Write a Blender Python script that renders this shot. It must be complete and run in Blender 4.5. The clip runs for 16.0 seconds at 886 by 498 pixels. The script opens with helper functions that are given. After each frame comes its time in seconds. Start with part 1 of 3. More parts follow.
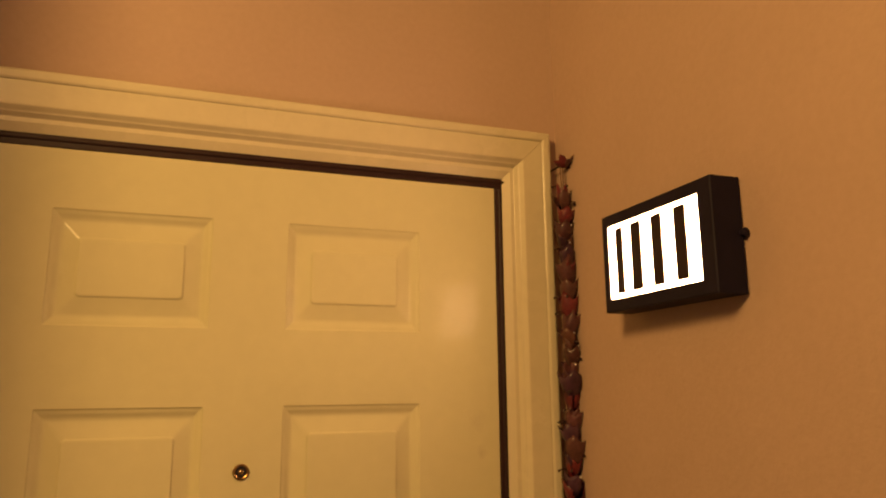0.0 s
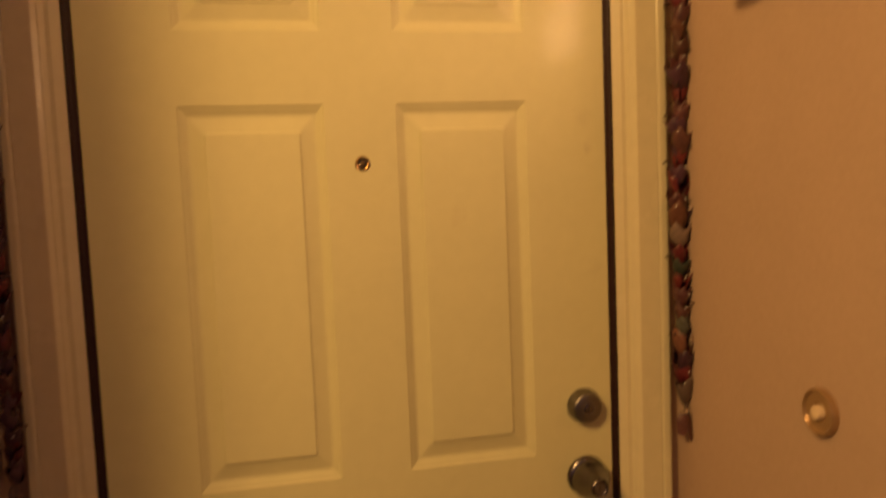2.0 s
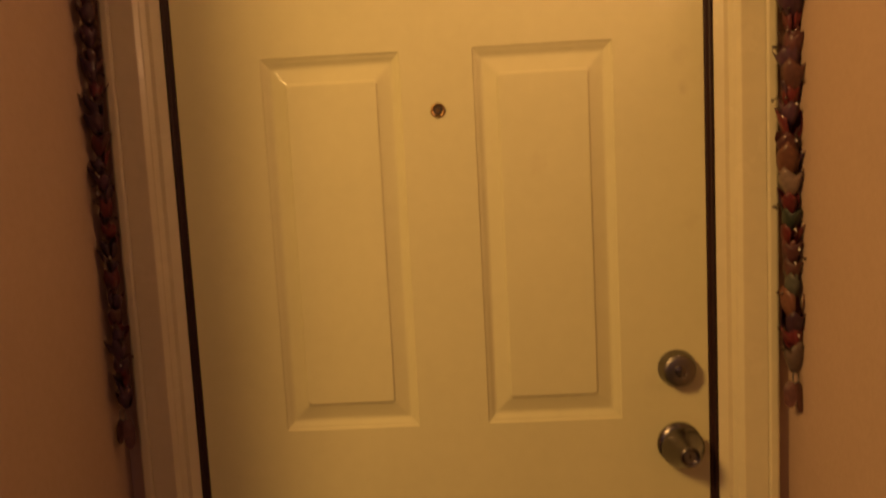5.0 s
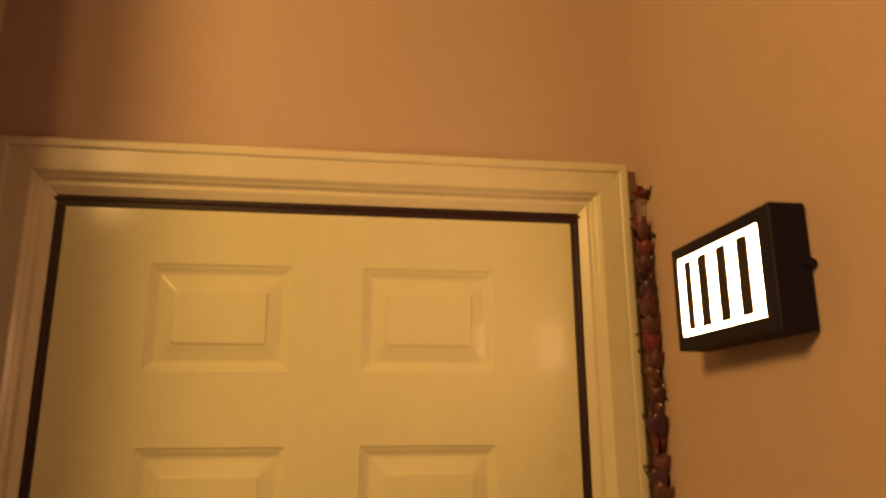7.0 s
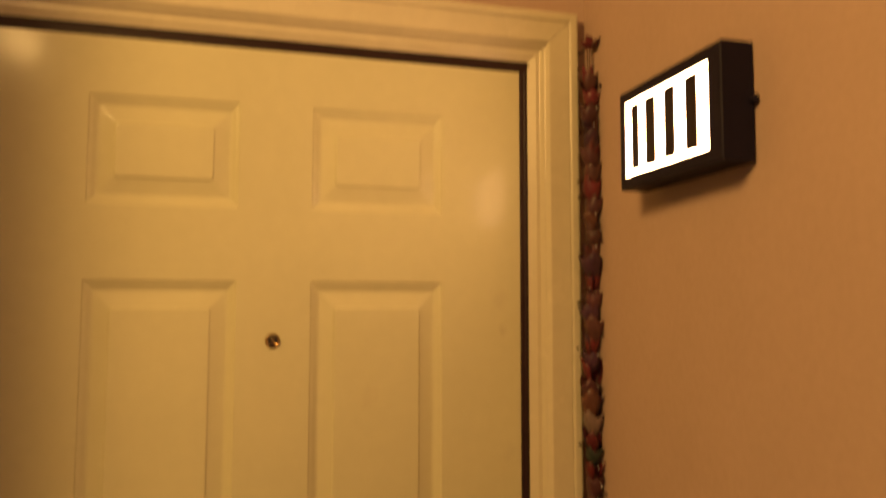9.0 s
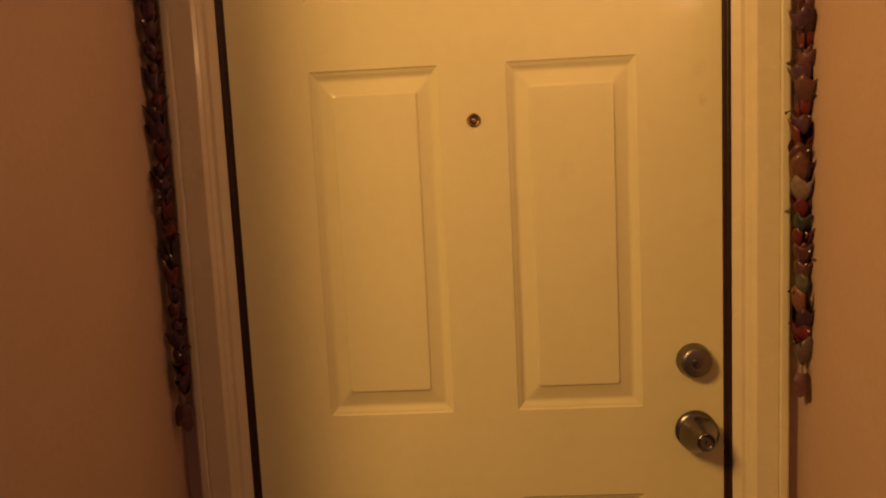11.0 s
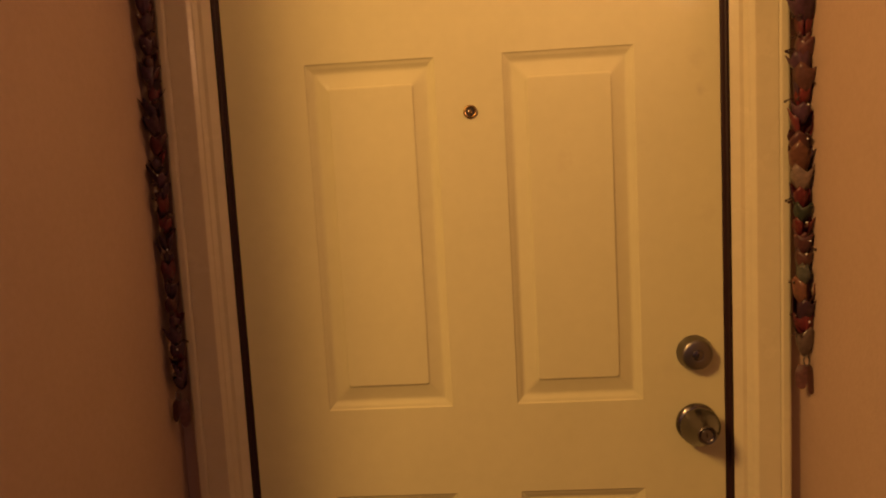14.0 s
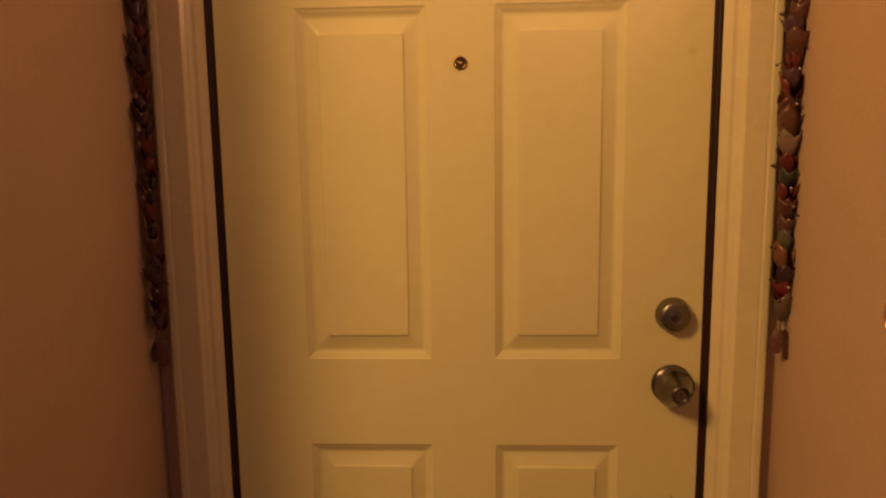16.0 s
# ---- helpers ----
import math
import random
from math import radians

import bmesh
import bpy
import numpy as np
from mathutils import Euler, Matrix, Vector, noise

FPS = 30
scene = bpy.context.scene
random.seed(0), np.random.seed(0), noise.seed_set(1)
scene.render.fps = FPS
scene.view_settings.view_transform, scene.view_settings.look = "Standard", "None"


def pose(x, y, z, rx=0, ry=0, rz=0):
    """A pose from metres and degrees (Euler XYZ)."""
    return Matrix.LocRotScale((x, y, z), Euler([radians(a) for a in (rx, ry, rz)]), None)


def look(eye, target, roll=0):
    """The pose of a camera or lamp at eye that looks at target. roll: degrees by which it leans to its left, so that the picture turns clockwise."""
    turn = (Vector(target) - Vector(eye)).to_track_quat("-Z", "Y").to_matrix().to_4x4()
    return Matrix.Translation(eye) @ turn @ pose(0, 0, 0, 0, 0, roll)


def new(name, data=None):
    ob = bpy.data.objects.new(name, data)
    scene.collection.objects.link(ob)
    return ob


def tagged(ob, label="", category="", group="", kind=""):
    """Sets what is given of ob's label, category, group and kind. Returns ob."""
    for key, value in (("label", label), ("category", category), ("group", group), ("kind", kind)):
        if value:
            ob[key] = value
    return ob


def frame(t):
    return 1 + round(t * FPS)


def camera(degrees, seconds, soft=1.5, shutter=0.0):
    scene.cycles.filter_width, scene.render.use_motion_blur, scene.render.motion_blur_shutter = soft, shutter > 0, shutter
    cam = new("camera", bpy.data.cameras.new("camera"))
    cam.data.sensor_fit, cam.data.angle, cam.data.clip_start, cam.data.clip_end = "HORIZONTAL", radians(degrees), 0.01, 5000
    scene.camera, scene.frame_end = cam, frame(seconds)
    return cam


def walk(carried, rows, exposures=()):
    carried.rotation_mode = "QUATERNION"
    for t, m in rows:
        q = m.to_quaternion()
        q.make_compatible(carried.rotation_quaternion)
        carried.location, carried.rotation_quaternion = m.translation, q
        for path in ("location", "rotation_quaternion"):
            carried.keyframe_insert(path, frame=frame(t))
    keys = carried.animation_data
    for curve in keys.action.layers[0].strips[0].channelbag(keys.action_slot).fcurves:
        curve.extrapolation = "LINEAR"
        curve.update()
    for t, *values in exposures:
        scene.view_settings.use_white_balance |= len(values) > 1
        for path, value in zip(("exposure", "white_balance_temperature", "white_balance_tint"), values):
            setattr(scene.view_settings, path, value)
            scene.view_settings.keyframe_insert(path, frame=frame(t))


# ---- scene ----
cam = camera(63.7, 16.0, soft=2.0, shutter=0.6)
EXPOSURES = [(0.0, 0.0, 6250, 12), (1.0, 0.05, 6250, 12), (2.0, 0.23, 6200, 12), (2.5, 0.26, 6150, 13), (3.0, 0.19, 6250, 14), (5.5, 0.08, 6450, 13), (6.5, 0.0, 6350, 9),
             (8.0, 0.06, 6200, 9), (9.0, 0.11, 6250, 10), (10.0, 0.2, 6450, 15), (12.5, 0.18, 6600, 21), (16.0, 0.15, 6650, 22)]
PATH = [
    (0, (-0.094, -1.212, 1.633), (0.571, 0.634, 2.02), -0.5),
    (0.5, (-0.091, -1.221, 1.622), (0.53, 0.645, 1.982), -0.8),
    (1, (-0.11, -1.231, 1.591), (0.466, 0.669, 1.832), -0.8),
    (1.5, (-0.103, -1.236, 1.549), (0.401, 0.699, 1.559), -1.0),
    (1.8, (-0.113, -1.238, 1.468), (0.328, 0.711, 1.405), -1.2),
    (2, (-0.109, -1.242, 1.45), (0.276, 0.714, 1.296), -2.3),
    (2.2, (-0.11, -1.242, 1.418), (0.207, 0.719, 1.187), -1.5),
    (2.5, (-0.113, -1.263, 1.38), (0.121, 0.686, 0.994), 0.3),
    (3, (-0.116, -1.262, 1.362), (0.073, 0.681, 0.929), 0.0),
    (3.2, (-0.142, -1.257, 1.362), (0.081, 0.685, 0.941), 0.4),
    (5.3, (0.056, -1.23, 1.412), (-0.053, 0.765, 1.341), -2.6),
    (5.5, (0.022, -1.229, 1.472), (-0.044, 0.768, 1.548), -0.7),
    (5.7, (0.044, -1.224, 1.553), (0.0, 0.765, 1.785), 0.1),
    (6, (0.055, -1.243, 1.662), (0.175, 0.706, 2.090), 0.4),
    (6.5, (0.028, -1.239, 1.657), (0.261, 0.673, 2.198), 0.0),
    (7, (0.022, -1.250, 1.645), (0.303, 0.672, 2.122), -0.3),
    (7.5, (-0.019, -1.231, 1.642), (0.459, 0.678, 2.001), 0.3),
    (8, (-0.041, -1.227, 1.642), (0.443, 0.682, 1.992), 0.5),
    (8.5, (-0.043, -1.239, 1.63), (0.432, 0.677, 1.953), 0.1),
    (9, (-0.028, -1.252, 1.574), (0.475, 0.677, 1.723), 0.1),
    (9.3, (-0.027, -1.256, 1.509), (0.401, 0.697, 1.547), 0.6),
    (9.5, (-0.062, -1.272, 1.482), (0.272, 0.7, 1.465), -0.3),
    (9.7, (-0.039, -1.295, 1.457), (0.101, 0.698, 1.373), -0.5),
    (10, (-0.031, -1.311, 1.427), (-0.009, 0.684, 1.284), -0.8),
    (10.2, (-0.027, -1.328, 1.437), (-0.068, 0.661, 1.232), -1.1),
    (12.3, (0.027, -1.318, 1.392), (-0.084, 0.666, 1.163), -3.5),
    (12.5, (0.019, -1.317, 1.397), (-0.075, 0.668, 1.168), -3.6),
    (13, (0.031, -1.323, 1.401), (-0.092, 0.661, 1.182), -4.0),
    (13.5, (0.016, -1.325, 1.397), (-0.095, 0.661, 1.19), -3.4),
    (14, (0.013, -1.32, 1.401), (-0.102, 0.665, 1.188), -3.2),
    (14.5, (0.013, -1.322, 1.392), (-0.159, 0.658, 1.174), -4.4),
    (15, (0.017, -1.312, 1.389), (-0.108, 0.671, 1.157), -2.1),
    (15.5, (0.011, -1.315, 1.39), (-0.11, 0.664, 1.126), -1.8),
    (16, (0.029, -1.321, 1.366), (-0.068, 0.655, 1.072), -0.8),
]
walk(cam, [(t, look(eye, target, roll)) for t, eye, target, roll in PATH], EXPOSURES)

# ---- light ----
world = bpy.data.worlds.new("night")
scene.world = world
world.use_nodes = True
world.node_tree.nodes["Background"].inputs["Color"].default_value = (1.0, 0.48, 0.42, 1)
world.node_tree.nodes["Background"].inputs["Strength"].default_value = 0.17

# a warm porch light outside the entry on the west; a small lamp added nearer for the door's glint
for place, watts, size in (((-0.84, -1.45, 2.47), 14.0, 0.04), ((-1.34, -1.74, 2.68), 179.0, 0.27)):
    bulb_data = bpy.data.lights.new("porch_bulb", "POINT")
    bulb_data.energy = watts
    bulb_data.color = (1.0, 0.555, 0.155)
    bulb_data.shadow_soft_size = size
    new("porch_bulb", bulb_data).location = place


# ---- materials ----
def material(name, color, rough=0.5, metal=0.0, spec=0.5, vary=0.0, vary_scale=6.0, fine=0.0, fine_scale=60.0,
             bump=0.0, bump_scale=200.0, wear=None, wear_at=0.62, random_tint=0.0, emit=0.0, emit_color=None, coat=0.0):
    m = bpy.data.materials.new(name)
    m.use_nodes = True
    nt = m.node_tree
    b = nt.nodes["Principled BSDF"]
    b.inputs["Roughness"].default_value = rough
    b.inputs["Metallic"].default_value = metal
    b.inputs["Specular IOR Level"].default_value = spec
    b.inputs["Coat Weight"].default_value = coat
    b.inputs["Coat Roughness"].default_value = 0.15
    geo = nt.nodes.new("ShaderNodeNewGeometry")

    def noise_node(scale, detail=4.0):
        n = nt.nodes.new("ShaderNodeTexNoise")
        n.inputs["Scale"].default_value = scale
        n.inputs["Detail"].default_value = detail
        nt.links.new(geo.outputs["Position"], n.inputs["Vector"])
        return n.outputs["Fac"]

    def mul(a, amount, base=1.0):
        n = nt.nodes.new("ShaderNodeMapRange")
        n.inputs["From Min"].default_value, n.inputs["From Max"].default_value = 0.25, 0.75
        n.inputs["To Min"].default_value, n.inputs["To Max"].default_value = base - amount, base + amount
        nt.links.new(a, n.inputs["Value"])
        return n.outputs["Result"]

    rgb = nt.nodes.new("ShaderNodeRGB")
    rgb.outputs[0].default_value = (*color, 1)
    out = rgb.outputs[0]

    def times(col, fac):
        n = nt.nodes.new("ShaderNodeVectorMath")
        n.operation = "SCALE"
        nt.links.new(col, n.inputs[0])
        nt.links.new(fac, n.inputs["Scale"])
        return n.outputs[0]

    if vary:
        out = times(out, mul(noise_node(vary_scale), vary))
    if fine:
        out = times(out, mul(noise_node(fine_scale, 6.0), fine))
    if random_tint:
        info = nt.nodes.new("ShaderNodeObjectInfo")
        n = nt.nodes.new("ShaderNodeMapRange")
        n.inputs["To Min"].default_value, n.inputs["To Max"].default_value = 1 - random_tint, 1 + random_tint
        nt.links.new(info.outputs["Random"], n.inputs["Value"])
        out = times(out, n.outputs["Result"])
    if wear:
        ramp = nt.nodes.new("ShaderNodeMapRange")
        ramp.inputs["From Min"].default_value, ramp.inputs["From Max"].default_value = wear_at, wear_at + 0.12
        nt.links.new(noise_node(9.0, 8.0), ramp.inputs["Value"])
        mix = nt.nodes.new("ShaderNodeMix")
        mix.data_type = "RGBA"
        nt.links.new(ramp.outputs["Result"], mix.inputs["Factor"])
        nt.links.new(out, mix.inputs["A"])
        mix.inputs["B"].default_value = (*wear, 1)
        out = mix.outputs["Result"]
    nt.links.new(out, b.inputs["Base Color"])
    if rough > 0.05:
        nt.links.new(mul(noise_node(14.0), 0.12 * rough, rough), b.inputs["Roughness"])
    if bump:
        bn = nt.nodes.new("ShaderNodeBump")
        bn.inputs["Strength"].default_value = 1.0
        bn.inputs["Distance"].default_value = bump
        nt.links.new(noise_node(bump_scale, 3.0), bn.inputs["Height"])
        nt.links.new(bn.outputs["Normal"], b.inputs["Normal"])
    if emit:
        b.inputs["Emission Color"].default_value = (*(emit_color or color), 1)
        b.inputs["Emission Strength"].default_value = emit
    return m


WALL = material("beige_wall_paint", (0.425, 0.304, 0.236), rough=0.75, spec=0.25, vary=0.05, vary_scale=2.5, fine=0.03, fine_scale=90, bump=0.0006, bump_scale=160)
STUCCO = material("rough_stucco_paint", (0.42, 0.31, 0.25), rough=0.85, spec=0.2, vary=0.06, vary_scale=3, fine=0.08, fine_scale=120, bump=0.0012, bump_scale=260)
# for the unseen ceiling: one even tone, about half the walls' brightness
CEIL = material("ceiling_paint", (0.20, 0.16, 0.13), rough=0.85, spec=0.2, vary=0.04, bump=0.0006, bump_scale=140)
FLOOR = material("concrete_floor", (0.11, 0.10, 0.09), rough=0.8, spec=0.3, vary=0.2, vary_scale=4, fine=0.15, fine_scale=70, bump=0.001)
DOOR = material("almond_door_enamel", (0.552, 0.520, 0.316), rough=0.15, spec=0.10, vary=0.03, vary_scale=5, fine=0.02, fine_scale=40, bump=0.00012, bump_scale=45, wear=(0.49, 0.43, 0.27), wear_at=0.72)
TRIM = material("almond_trim_enamel", (0.57, 0.515, 0.350), rough=0.26, spec=0.24, vary=0.04, vary_scale=8, fine=0.03, fine_scale=50, bump=0.0003, bump_scale=45, wear=(0.47, 0.40, 0.26), wear_at=0.74)
SEAL = material("dark_bronze_vinyl", (0.026, 0.011, 0.011), rough=0.5, spec=0.25, vary=0.2, vary_scale=20)
NICKEL = material("satin_nickel", (0.18, 0.165, 0.165), rough=0.24, metal=1.0, vary=0.06, vary_scale=30, fine=0.05, fine_scale=200)
NICKEL_DULL = material("dull_nickel", (0.22, 0.205, 0.19), rough=0.33, metal=1.0, vary=0.08, vary_scale=40)
DARK = material("dark_slot", (0.01, 0.008, 0.008), rough=0.5)
BRASS = material("aged_brass", (0.34, 0.21, 0.08), rough=0.28, metal=1.0, vary=0.12, vary_scale=60)
LENS = material("peephole_glass", (0.24, 0.15, 0.06), rough=0.10, metal=0.6, spec=0.8, coat=1.0)
BLACK = material("black_metal_paint", (0.011, 0.008, 0.018), rough=0.6, spec=0.13, vary=0.15, vary_scale=25, bump=0.0002, bump_scale=400)
GLOW = material("lit_white_acrylic", (0.85, 0.82, 0.78), rough=0.4, emit=40.0, emit_color=(1.0, 0.52, 0.23))
BAR = material("dark_vinyl", (0.014, 0.005, 0.007), rough=0.5, spec=0.25)
IVORY = material("bronzed_plastic", (0.32, 0.20, 0.11), rough=0.3, metal=0.45, vary=0.05, vary_scale=40)
PALE = material("pale_button", (0.62, 0.48, 0.34), rough=0.3)
CORD = material("brown_twine", (0.11, 0.06, 0.035), rough=0.9, fine=0.3, fine_scale=400)


def petal(name, color, through_light=0.28):
    """A thin glossy leaf that lets some light through."""
    m = material(name, color, rough=0.42, spec=0.45, fine=0.3, fine_scale=150, vary=0.15, vary_scale=45, random_tint=0.25, coat=0.25)
    nt = m.node_tree
    b = nt.nodes["Principled BSDF"]
    glow = nt.nodes.new("ShaderNodeBsdfTranslucent")
    nt.links.new(b.inputs["Base Color"].links[0].from_socket, glow.inputs["Color"])
    mix = nt.nodes.new("ShaderNodeMixShader")
    mix.inputs["Fac"].default_value = through_light
    nt.links.new(b.outputs["BSDF"], mix.inputs[1])
    nt.links.new(glow.outputs["BSDF"], mix.inputs[2])
    nt.links.new(mix.outputs["Shader"], nt.nodes["Material Output"].inputs["Surface"])
    return m


LEAVES = {
    "mauve": petal("mauve_leaf", (0.112, 0.040, 0.042)),
    # plum leaves; their purple also holds the shade of the left garland's corner
    "plum": petal("plum_leaf", (0.072, 0.029, 0.052)),
    "burgundy": petal("burgundy_leaf", (0.14, 0.022, 0.026)),
    "red": petal("red_leaf", (0.16, 0.022, 0.022)),
    "orange": petal("orange_leaf", (0.17, 0.070, 0.046)),
    "sage": petal("sage_leaf", (0.09, 0.088, 0.074)),
    "green": petal("dark_green_leaf", (0.05, 0.06, 0.045)),
    "cream": petal("cream_leaf", (0.19, 0.13, 0.11)),
    "brown": petal("brown_leaf", (0.105, 0.042, 0.036)),
}
TWIG = material("dark_twig", (0.035, 0.014, 0.013), rough=0.35, spec=0.5, coat=0.3)
BEAD = material("clear_bead", (0.75, 0.70, 0.66), rough=0.08, spec=0.8, coat=1.0)


def smudge(m, spots):
    """Faint greyish handling marks of uneven outline in the paint of m, at (x, z, radius, strength)."""
    nt = m.node_tree
    b = nt.nodes["Principled BSDF"]
    base = b.inputs["Base Color"].links[0].from_socket
    geo = nt.nodes.new("ShaderNodeNewGeometry")
    warp = nt.nodes.new("ShaderNodeTexNoise")
    warp.inputs["Scale"].default_value = 60.0
    nt.links.new(geo.outputs["Position"], warp.inputs["Vector"])
    for x, z, radius, strength in spots:
        d = nt.nodes.new("ShaderNodeVectorMath")
        d.operation = "DISTANCE"
        nt.links.new(geo.outputs["Position"], d.inputs[0])
        d.inputs[1].default_value = (x, 0.0, z)
        rag = nt.nodes.new("ShaderNodeMath")
        rag.operation = "MULTIPLY_ADD"
        nt.links.new(warp.outputs["Fac"], rag.inputs[0])
        rag.inputs[1].default_value = radius * 2.2
        nt.links.new(d.outputs["Value"], rag.inputs[2])
        ramp = nt.nodes.new("ShaderNodeMapRange")
        ramp.inputs["From Min"].default_value, ramp.inputs["From Max"].default_value = radius * 1.2, radius * 2.2
        ramp.inputs["To Min"].default_value, ramp.inputs["To Max"].default_value = strength, 0.0
        nt.links.new(rag.outputs[0], ramp.inputs["Value"])
        mix = nt.nodes.new("ShaderNodeMix")
        mix.data_type = "RGBA"
        nt.links.new(ramp.outputs["Result"], mix.inputs["Factor"])
        nt.links.new(base, mix.inputs["A"])
        mix.inputs["B"].default_value = (0.33, 0.27, 0.20, 1)
        base = mix.outputs["Result"]
    nt.links.new(base, b.inputs["Base Color"])


smudge(DOOR, [(0.412, 1.523, 0.012, 0.30), (0.405, 1.58, 0.02, 0.14), (0.425, 1.30, 0.02, 0.12), (0.35, 1.02, 0.025, 0.10), (-0.36, 1.25, 0.03, 0.08)])


# ---- building helpers ----
def part(name, bm, mat, parent=None, label="", smooth=False):
    me = bpy.data.meshes.new(name)
    bm.to_mesh(me)
    bm.free()
    me.materials.append(mat)
    if smooth:
        me.shade_smooth()
    ob = new(name, me)
    ob.parent = parent
    if label:
        ob["label"] = label
    return ob


def box(x0, x1, y0, y1, z0, z1, bevel=0.0, seg=2):
    bm = bmesh.new()
    bmesh.ops.create_cube(bm, size=1.0)
    for v in bm.verts:
        v.co = Vector(((x0 + x1) / 2 + v.co.x * (x1 - x0), (y0 + y1) / 2 + v.co.y * (y1 - y0), (z0 + z1) / 2 + v.co.z * (z1 - z0)))
    if bevel:
        bmesh.ops.bevel(bm, geom=bm.edges[:], offset=bevel, segments=seg, profile=0.5, affect="EDGES")
    return bm


def lathe(profile, m, seg=40):
    """A turned body: profile of (radius, height) along the local z axis, placed by m."""
    bm = bmesh.new()
    rings = []
    for r, h in profile:
        rings.append([bm.verts.new(m @ Vector((r * math.cos(a), r * math.sin(a), h))) for a in (2 * math.pi * k / seg for k in range(seg))])
    for lo, hi in zip(rings, rings[1:]):
        for k in range(seg):
            bm.faces.new((lo[k], lo[(k + 1) % seg], hi[(k + 1) % seg], hi[k]))
    bm.faces.new(rings[-1])
    bm.faces.new(rings[0][::-1])
    return bm


def sharp(ob, degrees=35):
    for poly in ob.data.polygons:
        poly.use_smooth = True
    ob.data.set_sharp_from_angle(angle=radians(degrees))
    return ob


OUT = pose(0, 0, 0, 90, 0, 0)      # local z turned to face the visitor (-y)


def facing(x, y, z):
    return pose(x, y, z) @ OUT


# ---- the entry alcove ----
SIDE = 0.585      # side wall on the lock side
WEST = 0.606      # side wall on the hinge side
HEAD = 3.2       # ceiling height
SKEW = 0.043      # lean of the long side wall in plan
DEPTH = 0.524     # depth of the short side wall
wall_north = tagged(new("wall_north"), "beige painted wall round the door opening", "wall", kind="structure")
part("wall_piece", box(-0.72, -0.478, 0.0, 0.14, 0, HEAD), WALL, wall_north)
part("wall_piece", box(0.478, 0.72, 0.0, 0.14, 0, HEAD), WALL, wall_north)
part("wall_piece", box(-0.478, 0.478, 0.0, 0.14, 2.05, HEAD), WALL, wall_north)


EAST_DEPTH = 0.760  # depth of the side wall on the lock side


def skewed_wall():
    """The side wall on the lock side, a little out of square with the door."""
    bm = box(SIDE, SIDE + 0.14, -EAST_DEPTH + 0.015, 0.0, 0, HEAD)
    for v in bm.verts:
        v.co.x += SKEW * v.co.y
    return bm


wall_east = tagged(part("wall_east", skewed_wall(), WALL), "smooth beige painted side wall of the entry", "wall", kind="structure")


def east_front():
    """The outer face past the rounded corner on the lock side."""
    bm = bmesh.new()
    r, x0 = 0.015, SIDE - SKEW * EAST_DEPTH
    path = [(x0 + 0.06, -EAST_DEPTH + r), (x0, -EAST_DEPTH + r)]
    path += [(x0 + r - r * math.cos(a), -EAST_DEPTH + r - r * math.sin(a)) for a in (radians(15 * k) for k in range(1, 7))]
    path += [(1.2, -EAST_DEPTH), (2.9, -EAST_DEPTH)]
    low = [bm.verts.new((x, y, 0.0)) for x, y in path]
    high = [bm.verts.new((x, y, HEAD)) for x, y in path]
    for k in range(len(path) - 1):
        bm.faces.new((low[k], low[k + 1], high[k + 1], high[k]))
    return bm


wall_front_east = tagged(part("wall_front_east", east_front(), STUCCO, smooth=True), "beige stucco outer wall beyond the entry's corner", "wall", kind="structure")


def west_wall():
    """The short side wall, running in a little towards the door."""
    bm = box(-WEST - 0.14, -WEST, -DEPTH + 0.015, 0.0, 0, HEAD)
    for v in bm.verts:
        if v.co.y > -0.1:
            v.co.x += 0.0145
    return bm


wall_west = tagged(part("wall_west", west_wall(), WALL), "shaded beige painted side wall of the entry", "wall", kind="structure")


def stucco_face():
    """The outer wall face with its rounded, lumpy stucco corner, and a plain run beyond."""
    bm = bmesh.new()
    r = 0.015
    path = [(-WEST - 0.06, -DEPTH + r), (-WEST, -DEPTH + r)]
    path += [(-WEST - r + r * math.cos(a), -DEPTH + r - r * math.sin(a)) for a in (radians(15 * k) for k in range(1, 7))]
    path += [(-WEST - r - 0.004 * k, -DEPTH) for k in range(1, 36)]
    path += [(-1.2, -DEPTH), (-2.9, -DEPTH)]
    zs = [0.0, 0.4] + [0.6 + 0.005 * k for k in range(201)] + [1.9, HEAD]
    rows = []
    for z in zs:
        row = []
        for i, (x, y) in enumerate(path):
            p = Vector((x, y, z))
            d = Vector((0, 0, 0))
            if 1 < i < len(path) - 2 and 0.6 < z < 1.6:
                lump = noise.noise(p * 55) * 0.0022 + noise.noise(p * 130) * 0.0016 + max(0.0, noise.noise(p * 28)) * 0.003
                out = Vector((0.25 if x > -WEST - r else 0.0, -1, 0)).normalized()
                d = out * lump
            row.append(bm.verts.new(p + d))
        rows.append(row)
    for a, b in zip(rows, rows[1:]):
        for k in range(len(path) - 1):
            bm.faces.new((a[k], b[k], b[k + 1], a[k + 1]))
    return bm


wall_front = tagged(part("wall_front", stucco_face(), STUCCO, smooth=True), "rough stucco outer wall with a rounded corner", "wall", kind="structure")
floor = tagged(part("floor", box(-8.0, 4.0, -9.0, 0.14, -0.12, 0.0), FLOOR), "grey concrete landing floor", "floor", kind="structure")
ceiling = tagged(part("ceiling", box(-2.9, 2.9, -2.3, 0.14, HEAD, HEAD + 0.1), CEIL), "unseen painted ceiling of the landing, darker than the walls", "ceiling", kind="structure")

